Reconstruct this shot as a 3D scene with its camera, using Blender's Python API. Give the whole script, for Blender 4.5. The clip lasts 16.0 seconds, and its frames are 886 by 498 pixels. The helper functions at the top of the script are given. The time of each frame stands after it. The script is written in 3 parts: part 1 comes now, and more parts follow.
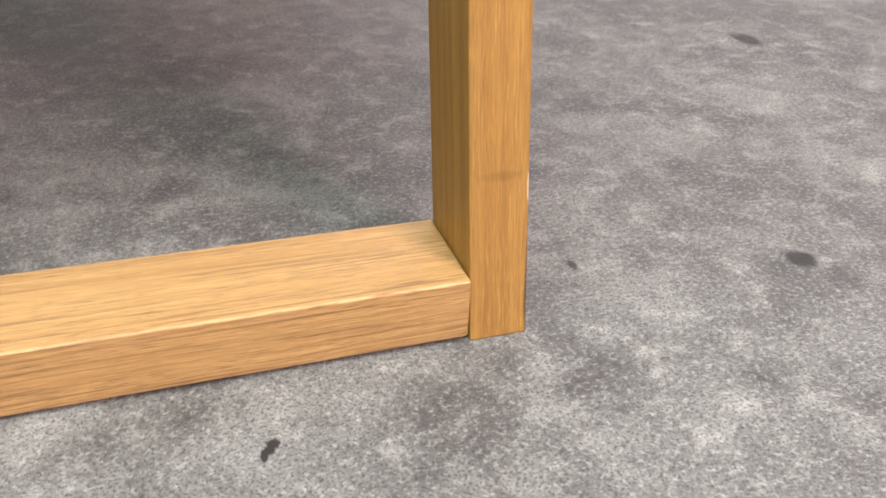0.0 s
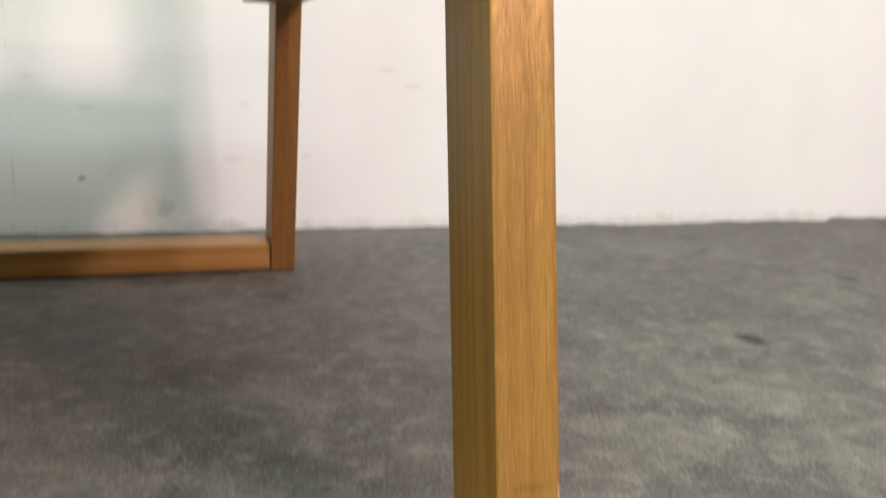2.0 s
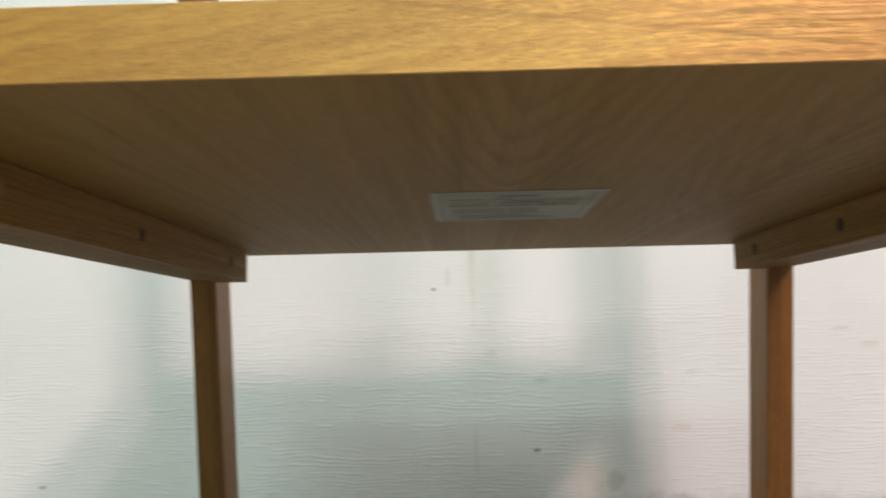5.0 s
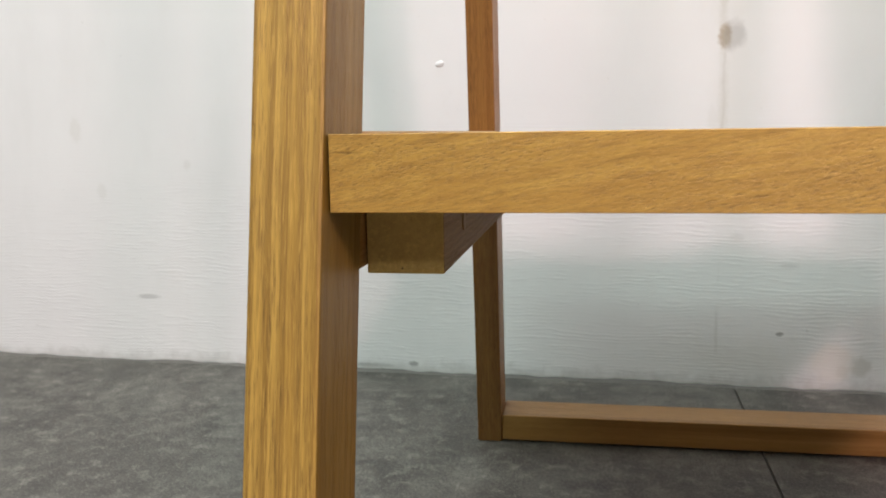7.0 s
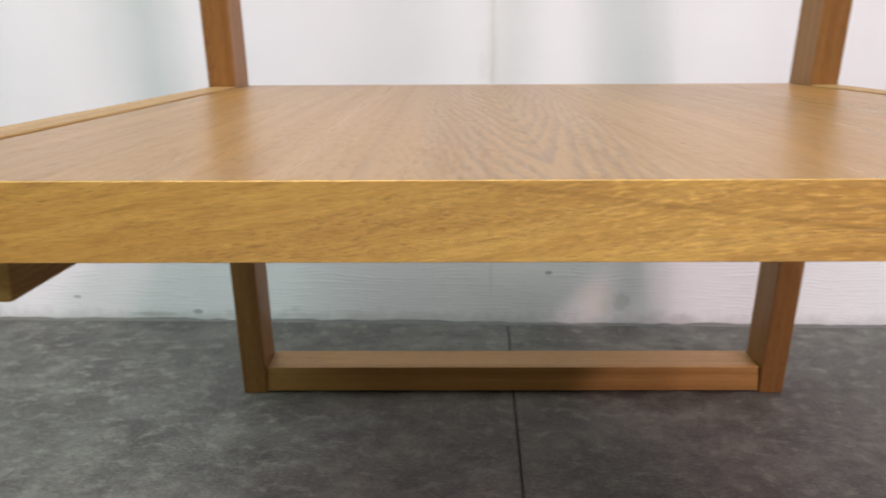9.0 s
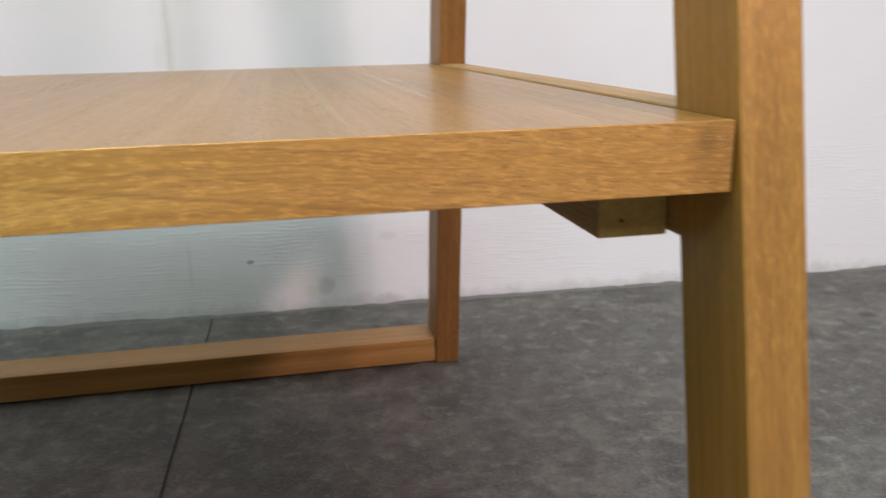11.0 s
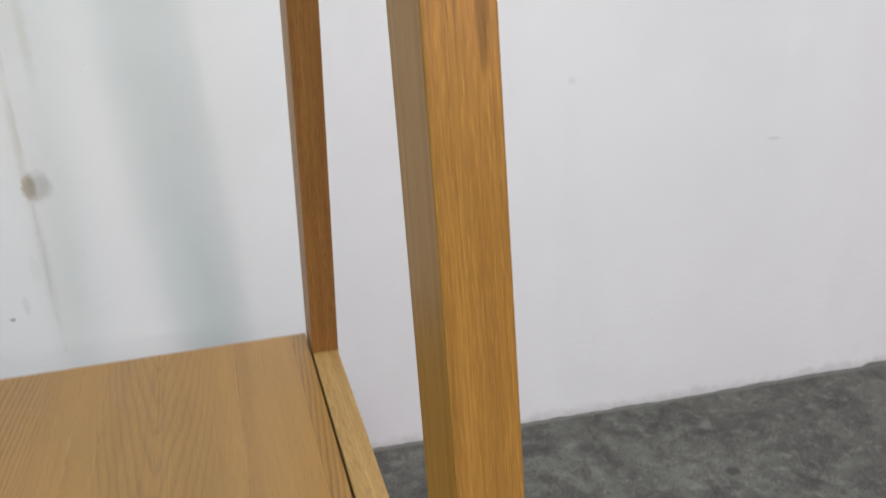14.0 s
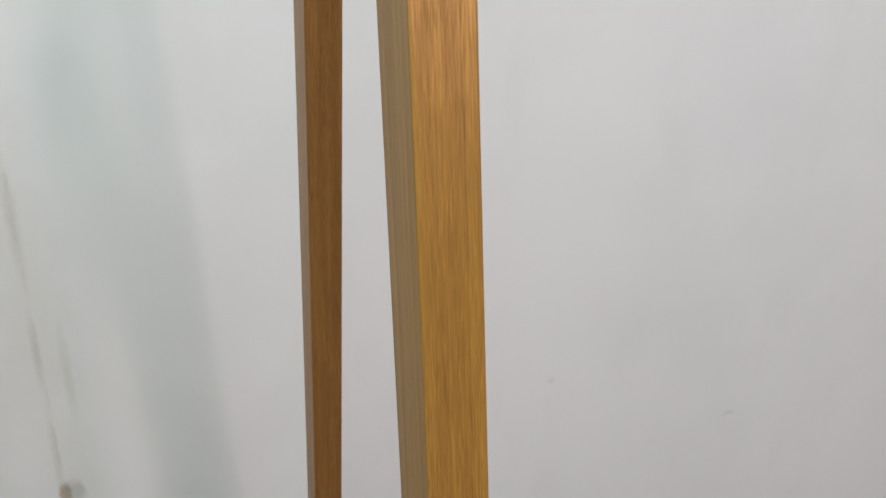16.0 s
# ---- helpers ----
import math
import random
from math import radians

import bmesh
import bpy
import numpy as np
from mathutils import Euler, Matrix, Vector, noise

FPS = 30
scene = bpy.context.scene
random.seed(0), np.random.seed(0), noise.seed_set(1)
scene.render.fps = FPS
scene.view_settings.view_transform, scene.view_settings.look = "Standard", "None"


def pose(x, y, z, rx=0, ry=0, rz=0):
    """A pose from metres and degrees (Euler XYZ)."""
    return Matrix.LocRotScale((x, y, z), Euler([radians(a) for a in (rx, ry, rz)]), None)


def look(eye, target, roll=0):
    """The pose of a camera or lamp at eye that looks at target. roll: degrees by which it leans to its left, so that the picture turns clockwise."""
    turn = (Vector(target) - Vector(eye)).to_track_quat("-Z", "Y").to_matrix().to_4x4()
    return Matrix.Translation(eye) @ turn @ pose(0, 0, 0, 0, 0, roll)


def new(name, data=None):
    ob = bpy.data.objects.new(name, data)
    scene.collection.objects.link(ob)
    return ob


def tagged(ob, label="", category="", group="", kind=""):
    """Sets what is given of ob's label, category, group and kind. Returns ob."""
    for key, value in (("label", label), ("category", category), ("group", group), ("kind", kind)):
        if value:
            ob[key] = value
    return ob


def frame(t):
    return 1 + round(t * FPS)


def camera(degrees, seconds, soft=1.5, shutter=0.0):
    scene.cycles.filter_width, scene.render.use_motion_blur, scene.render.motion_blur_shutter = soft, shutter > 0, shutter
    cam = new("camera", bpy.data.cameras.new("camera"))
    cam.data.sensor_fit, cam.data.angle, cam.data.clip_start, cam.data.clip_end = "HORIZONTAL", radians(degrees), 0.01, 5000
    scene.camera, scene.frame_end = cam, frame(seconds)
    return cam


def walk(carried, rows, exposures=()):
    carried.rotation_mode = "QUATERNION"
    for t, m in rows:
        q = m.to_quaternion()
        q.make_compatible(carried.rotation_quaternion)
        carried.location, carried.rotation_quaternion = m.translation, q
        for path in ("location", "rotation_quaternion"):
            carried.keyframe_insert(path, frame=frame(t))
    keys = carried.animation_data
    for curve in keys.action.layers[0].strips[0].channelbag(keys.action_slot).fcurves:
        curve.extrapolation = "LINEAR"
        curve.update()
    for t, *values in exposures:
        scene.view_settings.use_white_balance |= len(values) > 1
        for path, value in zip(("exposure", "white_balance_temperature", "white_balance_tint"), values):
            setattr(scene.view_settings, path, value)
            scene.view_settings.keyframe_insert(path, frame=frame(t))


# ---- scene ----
# ---------------------------------------------------------------- camera
cam = camera(55.66, 16.0, soft=1.5, shutter=0.5)
PATH = [
    (0, (0.2211, -0.3549, 0.3004), (0.5087, 0.4444, -0.2273), 2.71),
    (0.5, (0.2213, -0.3624, 0.3053), (0.5228, 0.4498, -0.1943), 2.48),
    (1, (0.2150, -0.3563, 0.3020), (0.5281, 0.4823, -0.1438), 2.46),
    (1.5, (0.2150, -0.3502, 0.3018), (0.5325, 0.5267, -0.0591), 2.29),
    (2, (0.2120, -0.3379, 0.3012), (0.5310, 0.5870, 0.0944), 2.24),
    (2.5, (0.1877, -0.3129, 0.3042), (0.5151, 0.6318, 0.2871), 1.95),
    (3, (0.1698, -0.2783, 0.2940), (0.4712, 0.6708, 0.3853), 1.44),
    (3.5, (0.1318, -0.2724, 0.2973), (0.3664, 0.6930, 0.4117), -0.09),
    (4, (0.0807, -0.2710, 0.2946), (0.2292, 0.7115, 0.4067), -0.97),
    (4.5, (0.0239, -0.2735, 0.2989), (0.0929, 0.7184, 0.4055), -1.34),
    (5, (-0.0381, -0.2833, 0.3046), (-0.0586, 0.7114, 0.4051), -1.27),
    (5.2, (-0.0754, -0.2942, 0.3117), (-0.1273, 0.6997, 0.4086), -1.37),
    (5.7, (-0.1461, -0.3032, 0.3368), (-0.2673, 0.6875, 0.3977), -1.28),
    (6.2, (-0.2073, -0.3031, 0.3830), (-0.3669, 0.6840, 0.3689), -1.06),
    (6.8, (-0.2498, -0.2962, 0.4426), (-0.4201, 0.6825, 0.3287), -0.78),
    (7.3, (-0.2438, -0.2894, 0.4762), (-0.4003, 0.6834, 0.3055), -0.69),
    (7.5, (-0.2370, -0.2871, 0.4951), (-0.3866, 0.6818, 0.2981), -0.51),
    (8, (-0.1976, -0.2801, 0.5075), (-0.3205, 0.6868, 0.2837), -0.70),
    (8.5, (-0.1381, -0.2744, 0.5108), (-0.2137, 0.6954, 0.2788), -0.62),
    (9, (-0.0925, -0.2718, 0.5120), (-0.1013, 0.6989, 0.2719), -0.25),
    (9.5, (-0.0371, -0.2669, 0.5129), (0.0094, 0.7003, 0.2631), -0.45),
    (10, (0.0313, -0.2745, 0.5203), (0.1190, 0.6881, 0.2641), -0.71),
    (10.2, (0.0509, -0.2797, 0.5228), (0.1586, 0.6806, 0.2656), -0.81),
    (10.7, (0.1099, -0.2911, 0.5145), (0.2677, 0.6624, 0.2580), -1.07),
    (11.2, (0.1600, -0.3026, 0.4963), (0.3725, 0.6424, 0.2475), -1.27),
    (11.8, (0.2064, -0.3073, 0.5055), (0.4714, 0.6262, 0.2641), -1.37),
    (12.3, (0.2319, -0.2962, 0.5757), (0.5144, 0.6310, 0.3298), -1.26),
    (12.5, (0.2412, -0.2880, 0.6176), (0.5254, 0.6384, 0.3704), -1.19),
    (13, (0.2528, -0.2681, 0.7374), (0.5310, 0.6521, 0.4619), -0.88),
    (13.5, (0.2683, -0.2328, 0.8812), (0.5305, 0.6702, 0.5409), -1.47),
    (14, (0.2726, -0.1896, 1.0248), (0.5203, 0.6984, 0.6373), -1.43),
    (14.5, (0.2682, -0.1558, 1.1661), (0.5189, 0.7264, 0.7675), -0.82),
    (15, (0.2638, -0.1461, 1.3060), (0.5293, 0.7291, 0.9014), -0.27),
    (15.5, (0.2555, -0.1466, 1.4517), (0.5323, 0.7269, 1.0514), 0.50),
    (16, (0.2578, -0.1323, 1.6145), (0.5326, 0.7460, 1.2234), 1.17),
]
EXPOSURE = [(0.0, 1.09, 6500, 23), (0.5, 1.02, 6500, 23), (1.0, 0.88, 6520, 21), (1.5, 0.66, 6720, 15), (2.0, 0.44, 6950, 13), (2.5, -0.2, 6910, 12), (3.0, 0.08, 6730, 11), (3.5, 0.16, 6800, 11), (4.0, 0.36, 6850, 10), (4.5, 0.28, 6850, 10), (5.0, 0.21, 6850, 11),
            (7.5, 0.27, 6770, 20), (8.0, 0.32, 6690, 21), (8.5, 0.26, 6620, 21), (9.0, 0.25, 6520, 19), (10.2, 0.15, 6430, 17), (12.5, -0.22, 6350, 14), (13.0, -0.58, 6250, 14), (13.5, -0.13, 6250, 14), (14.0, -0.11, 6230, 13), (14.5, -0.13, 6260, 13), (15.0, -0.32, 6230, 13), (15.5, -0.42, 6330, 13), (16.0, -0.54, 6450, 13)]
cam.data.dof.use_dof, cam.data.dof.focus_distance, cam.data.dof.aperture_fstop = True, 0.56, 18.5
walk(cam, [(t, look(eye, target, roll)) for t, eye, target, roll in PATH], EXPOSURE)

# ---------------------------------------------------------------- light
world = bpy.data.worlds.new("room_air")
world.use_nodes = True
world.node_tree.nodes["Background"].inputs["Color"].default_value = (0.8, 0.9, 0.85, 1)
world.node_tree.nodes["Background"].inputs["Strength"].default_value = 0.0
scene.world = world


def area_lamp(name, eye, target, size_x, size_y, watts, colour):
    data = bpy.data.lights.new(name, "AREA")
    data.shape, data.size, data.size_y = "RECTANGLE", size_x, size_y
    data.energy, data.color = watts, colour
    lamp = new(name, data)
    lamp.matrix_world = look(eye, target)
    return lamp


# warm lamps and a thin tube parallel to the wall, all out of view
area_lamp("lamp_warm", (3.15, -4.70, 3.87), (0.0, 0.9, 0.4), 0.50, 0.34, 90, (1.0, 0.745, 0.80))
area_lamp("lamp_warm_far", (3.10, -5.49, 3.87), (0.0, 0.9, 0.4), 0.60, 0.34, 58, (1.0, 0.745, 0.80))
area_lamp("lamp_warm_small", (1.95, -4.10, 3.87), (0.0, 0.9, 0.4), 0.30, 0.30, 66, (1.0, 0.76, 0.80))
# added, unseen: low front light that gives the posts their sheen
area_lamp("lamp_sheen_fill", (0.4, -7.00, 3.75), (0.2, 0.9, 0.9), 6.0, 0.30, 60, (0.93, 0.95, 0.86))
area_lamp("lamp_tube", (-1.15, -2.82, 3.90), (-0.2, 0.9, 0.3), 2.6, 0.06, 54, (0.66, 1.0, 0.94))
# added, unseen: one broad cool fill from almost overhead
area_lamp("lamp_cool_fill", (-0.46, -0.60, 3.96), (-0.3, -0.4, 0.0), 5.6, 1.3, 184, (0.81, 0.965, 0.955))


# ---------------------------------------------------------------- material helpers
def node(nt, kind, props=None, **inputs):
    n = nt.nodes.new(kind)
    for key, value in (props or {}).items():
        setattr(n, key, value)
    for key, value in inputs.items():
        sock = n.inputs[int(key[1:])] if key[0] == "i" and key[1:].isdigit() else n.inputs[key.replace("_", " ")]
        if isinstance(value, bpy.types.NodeSocket):
            nt.links.new(value, sock)
        else:
            sock.default_value = value
    return n


def math_(nt, op, a, b=0.0, clamp=False):
    return node(nt, "ShaderNodeMath", {"operation": op, "use_clamp": clamp}, i0=a, i1=b).outputs[0]


def vmath(nt, op, a, b=(0, 0, 0)):
    n = node(nt, "ShaderNodeVectorMath", {"operation": op}, i0=a, i1=b)
    return n.outputs["Value"] if op in ("LENGTH", "DOT_PRODUCT") else n.outputs["Vector"]


def noise_(nt, vec, scale, detail=4.0, rough=0.55, distortion=0.0):
    return node(nt, "ShaderNodeTexNoise", None, Vector=vec, Scale=scale, Detail=detail, Roughness=rough, Distortion=distortion).outputs["Fac"]


def span(nt, value, lo, hi, to_lo=0.0, to_hi=1.0, smooth=True):
    return node(nt, "ShaderNodeMapRange", {"interpolation_type": "SMOOTHSTEP" if smooth else "LINEAR"},
                i0=value, i1=lo, i2=hi, i3=to_lo, i4=to_hi).outputs[0]


def mix(nt, fac, a, b, blend="MIX"):
    n = node(nt, "ShaderNodeMix", {"data_type": "RGBA", "blend_type": blend})
    for sock, value in ((n.inputs[0], fac), (n.inputs[6], a), (n.inputs[7], b)):
        if isinstance(value, bpy.types.NodeSocket):
            nt.links.new(value, sock)
        else:
            sock.default_value = value if isinstance(value, float) else (*value[:3], 1.0)
    return n.outputs[2]


def bump(nt, height, distance, strength=1.0, normal=None):
    n = node(nt, "ShaderNodeBump", None, Height=height, Distance=distance, Strength=strength)
    if normal is not None:
        nt.links.new(normal, n.inputs["Normal"])
    return n.outputs["Normal"]


def material(name):
    m = bpy.data.materials.new(name)
    m.use_nodes = True
    nt = m.node_tree
    return m, nt, nt.nodes["Principled BSDF"]


def put(nt, bsdf, **inputs):
    for key, value in inputs.items():
        sock = bsdf.inputs[key.replace("_", " ")]
        if isinstance(value, bpy.types.NodeSocket):
            nt.links.new(value, sock)
        else:
            sock.default_value = value


def spot(nt, vec, centre, radius, ragged, seed, core=0.45):
    """1 inside an ellipse with a ragged rim, 0 outside."""
    off = vmath(nt, "DIVIDE", vmath(nt, "SUBTRACT", vec, centre), radius)
    rag = noise_(nt, vmath(nt, "ADD", vec, (seed, seed * 1.7, seed * 0.3)), 1.6 / max(min(r for r in radius), 0.004), 4.0, 0.65)
    far = math_(nt, "ADD", vmath(nt, "LENGTH", off), math_(nt, "MULTIPLY", math_(nt, "SUBTRACT", rag, 0.5), ragged))
    return span(nt, far, core, 1.05, 1.0, 0.0)


# ---------------------------------------------------------------- materials
def wood(name, light, mid, dark, pith=(0.012, -0.07), slope=0.012, spacing=0.0042, flame=0.5, pores=0.5, pore_size=(75.0, 1250.0), fibre=0.4,
         rough=0.40, spec=0.45, relief=0.25, bow=None, leaf=0.0, calm=1.0, ripple=None, tints=(), veins=(), marks=(), chips=(), drift=0.006, bands=0.0, side=1.0, streaks=1.0, lustre=0.0, fleck=0.3, blotch=0.5, arches=(), threads=0.0):
    """Lacquered oak, solid grain along the part's own x axis. pith: where the log's heart lies across the part; slope: how fast it runs out of line,
    which opens the rings into arches; leaf: width of the veneer leaves; calm < 1 leaves the two flanks (facing y) plainer."""
    m, nt, bsdf = material(name)
    own = node(nt, "ShaderNodeTexCoord").outputs["Object"]
    along = node(nt, "ShaderNodeSeparateXYZ", None, i0=own)
    x, y, z = along.outputs[0], along.outputs[1], along.outputs[2]
    chance = node(nt, "ShaderNodeObjectInfo").outputs["Random"]
    shift = vmath(nt, "MULTIPLY", node(nt, "ShaderNodeCombineXYZ", None, X=chance, Y=chance, Z=chance).outputs[0], (9.0, 5.0, 7.0))
    if leaf:
        sheet = math_(nt, "FLOOR", math_(nt, "DIVIDE", math_(nt, "ADD", y, 0.53), leaf))
        pick = node(nt, "ShaderNodeTexWhiteNoise", {"noise_dimensions": "1D"}, W=sheet).outputs["Value"]
        shift = vmath(nt, "ADD", shift, node(nt, "ShaderNodeCombineXYZ", None, X=math_(nt, "MULTIPLY", pick, 3.0), Y=0.0, Z=math_(nt, "MULTIPLY", pick, 2.0)).outputs[0])
    lift = 0.0
    if bow is not None:
        reach = math_(nt, "SUBTRACT", x, bow[0])
        bend = math_(nt, "SQRT", math_(nt, "ADD", math_(nt, "MULTIPLY", reach, reach), 0.0036))
        lift = math_(nt, "ADD", math_(nt, "MULTIPLY", reach, bow[1]), math_(nt, "MULTIPLY", bend, bow[2]))
    vec = vmath(nt, "ADD", own, shift)
    wave = math_(nt, "SUBTRACT", noise_(nt, vmath(nt, "MULTIPLY", vec, (3.2, 9.0, 9.0)), 1.0, 3.0), 0.5)
    wave = math_(nt, "ADD", math_(nt, "MULTIPLY", wave, drift * 2.0), lift)
    vec2 = vmath(nt, "ADD", vec, node(nt, "ShaderNodeCombineXYZ", None, X=0.0, Y=math_(nt, "MULTIPLY", wave, 0.6), Z=wave).outputs[0])
    # growth rings round the heart of the log
    if leaf:
        across = math_(nt, "SUBTRACT", math_(nt, "SUBTRACT", math_(nt, "ADD", y, 0.53), math_(nt, "MULTIPLY", sheet, leaf)), math_(nt, "MULTIPLY", math_(nt, "ADD", pick, 0.15), leaf * 0.8))
    else:
        across = math_(nt, "SUBTRACT", y, pith[0])
    across = math_(nt, "ADD", across, math_(nt, "MULTIPLY", wave, 0.8))
    deep = math_(nt, "ADD", math_(nt, "ADD", math_(nt, "SUBTRACT", z, pith[1]), math_(nt, "MULTIPLY", x, slope)), wave)
    far = math_(nt, "SQRT", math_(nt, "ADD", math_(nt, "MULTIPLY", across, across), math_(nt, "MULTIPLY", deep, deep)))
    jitter = math_(nt, "MULTIPLY", noise_(nt, vmath(nt, "MULTIPLY", vec, (2.5, 90.0, 90.0)), 1.0, 3.0, 0.6), 0.18 if leaf else 0.8)
    phase = math_(nt, "ADD", math_(nt, "DIVIDE", far, spacing), jitter)
    saw = math_(nt, "FRACT", phase)
    ring = math_(nt, "MULTIPLY", span(nt, saw, 0.25, 0.90), span(nt, saw, 0.93, 1.0, 1.0, 0.0))
    ring = math_(nt, "MULTIPLY", ring, span(nt, node(nt, "ShaderNodeTexWhiteNoise", {"noise_dimensions": "1D"}, W=math_(nt, "FLOOR", phase)).outputs["Value"], 0.0, 1.0, 0.35, 1.0, False))
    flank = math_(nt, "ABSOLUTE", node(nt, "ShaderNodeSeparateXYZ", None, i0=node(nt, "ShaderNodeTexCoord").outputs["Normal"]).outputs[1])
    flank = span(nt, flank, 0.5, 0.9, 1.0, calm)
    broad = noise_(nt, vmath(nt, "MULTIPLY", vec2, (1.6, 24.0, 24.0)), 1.0, 4.0, 0.6)
    lines = noise_(nt, vmath(nt, "MULTIPLY", vec2, (0.9, 110.0, 110.0)), 1.0, 5.0, 0.66)
    fine = noise_(nt, vmath(nt, "MULTIPLY", vec2, (20.0, 850.0, 850.0)), 1.0, 4.0, 0.65)
    pore = span(nt, noise_(nt, vmath(nt, "MULTIPLY", vec2, (pore_size[0], pore_size[1], pore_size[1])), 1.0, 2.0, 0.55), 0.51, 0.66)
    pore = math_(nt, "MULTIPLY", pore, span(nt, noise_(nt, vmath(nt, "MULTIPLY", vec2, (4.0, 60.0, 60.0)), 1.0, 3.0), 0.35, 0.60, 0.35, 1.0))
    col = mix(nt, span(nt, lines, 0.34, 0.64, 0.5 - 0.5 * streaks, 0.5 + 0.5 * streaks), light, mid)
    col = mix(nt, math_(nt, "MULTIPLY", math_(nt, "MULTIPLY", ring, flank), flame), col, dark)
    col = mix(nt, math_(nt, "MULTIPLY", span(nt, broad, 0.46, 0.72), blotch), col, dark)
    col = mix(nt, math_(nt, "MULTIPLY", span(nt, broad, 0.45, 0.25), blotch * 0.6), col, [min(1.0, c * 1.2) for c in light])
    col = mix(nt, math_(nt, "MULTIPLY", math_(nt, "MULTIPLY", span(nt, fine, 0.42, 0.66), flank), fibre), col, dark)
    col = mix(nt, math_(nt, "MULTIPLY", math_(nt, "MULTIPLY", pore, flank), pores), col, [c * 0.55 for c in dark])
    # gloss glints between the pores, put into the colour as pale flecks
    glint = span(nt, noise_(nt, vmath(nt, "ADD", vmath(nt, "MULTIPLY", vec2, (pore_size[0], pore_size[1] * 0.8, pore_size[1] * 0.8)), (4.0, 11.0, 3.0)), 1.0, 2.0, 0.55), 0.54, 0.68)
    col = mix(nt, math_(nt, "MULTIPLY", math_(nt, "MULTIPLY", glint, flank), fleck), col, [min(1.0, c * 1.35) for c in light])
    if bands:
        strip = noise_(nt, vmath(nt, "MULTIPLY", vec2, (0.2, 34.0, 34.0)), 1.0, 3.0, 0.6)
        col = mix(nt, math_(nt, "MULTIPLY", span(nt, strip, 0.50, 0.64), bands), col, dark)
        col = mix(nt, math_(nt, "MULTIPLY", span(nt, strip, 0.46, 0.34), bands * 0.5), col, [c * 1.12 for c in light])
    if threads:
        dark_line = math_(nt, "ABSOLUTE", math_(nt, "SUBTRACT", noise_(nt, vmath(nt, "MULTIPLY", vec2, (0.7, 120.0, 120.0)), 1.0, 3.0, 0.6), 0.5))
        dark_line = math_(nt, "MULTIPLY", span(nt, dark_line, 0.004, 0.024, 1.0, 0.0), span(nt, noise_(nt, vmath(nt, "MULTIPLY", vec2, (9.0, 200.0, 200.0)), 1.0, 3.0), 0.40, 0.58))
        col = mix(nt, math_(nt, "MULTIPLY", math_(nt, "MULTIPLY", dark_line, flank), threads), col, [c * 0.6 for c in dark])
    if leaf:
        edge = math_(nt, "ABSOLUTE", math_(nt, "SUBTRACT", math_(nt, "FRACT", math_(nt, "DIVIDE", math_(nt, "ADD", y, 0.53), leaf)), 0.5))
        col = mix(nt, math_(nt, "MULTIPLY", span(nt, edge, 0.5 - 0.0012 / leaf, 0.5), 0.14), col, [c * 0.6 for c in dark])
        col = mix(nt, math_(nt, "MULTIPLY", pick, 0.22), col, mid)
        thread = math_(nt, "ABSOLUTE", math_(nt, "SUBTRACT", noise_(nt, vmath(nt, "MULTIPLY", vec2, (0.25, 52.0, 52.0)), 1.0, 2.0, 0.5), 0.5))
        col = mix(nt, math_(nt, "MULTIPLY", span(nt, thread, 0.0, 0.016, 1.0, 0.0), 0.24), col, [c * 0.8 for c in dark])
    # side < 1 puts shade into the colour of the two flanks
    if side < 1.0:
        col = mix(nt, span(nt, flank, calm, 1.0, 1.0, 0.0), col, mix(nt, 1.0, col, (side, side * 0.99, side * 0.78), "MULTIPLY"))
    # wavy figure drawn as pale flecks; its sparkle is put into the colour
    if ripple is not None:
        curl = span(nt, noise_(nt, vmath(nt, "MULTIPLY", vec2, (130.0, 620.0, 620.0)), 1.0, 3.0, 0.6, 0.4), 0.50, 0.64)
        zone = math_(nt, "ADD", x, math_(nt, "MULTIPLY", math_(nt, "SUBTRACT", broad, 0.5), 0.12))
        inside = math_(nt, "MULTIPLY", span(nt, zone, ripple[0], ripple[0] + 0.08), span(nt, zone, ripple[1] - 0.08, ripple[1], 1.0, 0.0))
        col = mix(nt, math_(nt, "MULTIPLY", math_(nt, "MULTIPLY", curl, math_(nt, "MULTIPLY", inside, flank)), ripple[2]), col, [min(1.0, c * 1.4) for c in light])
    # cathedral figure: nested arches that open towards the front (way 1) or the back (way -1)
    for y_mid, x_apex, half, amount, way, reach in arches:
        yy = math_(nt, "ADD", math_(nt, "SUBTRACT", y, y_mid), math_(nt, "MULTIPLY", wave, 1.5))
        v = math_(nt, "ADD", math_(nt, "MULTIPLY", math_(nt, "SUBTRACT", x, x_apex), 8.0 * way), math_(nt, "POWER", math_(nt, "DIVIDE", math_(nt, "ABSOLUTE", yy), half), 1.35))
        v = math_(nt, "ADD", v, math_(nt, "MULTIPLY", noise_(nt, vmath(nt, "MULTIPLY", vec, (5.0, 26.0, 26.0)), 1.0, 3.0), 1.1))
        arch = math_(nt, "FRACT", math_(nt, "MULTIPLY", v, 1.6))
        arch = math_(nt, "MULTIPLY", span(nt, arch, 0.35, 0.9), span(nt, arch, 0.92, 1.0, 1.0, 0.0))
        arch = math_(nt, "MULTIPLY", arch, span(nt, math_(nt, "ABSOLUTE", yy), 0.05, 0.10, 1.0, 0.0))
        arch = math_(nt, "MULTIPLY", arch, math_(nt, "MULTIPLY", span(nt, v, reach * 0.4, reach, 1.0, 0.0), span(nt, v, -5.0, -3.0)))
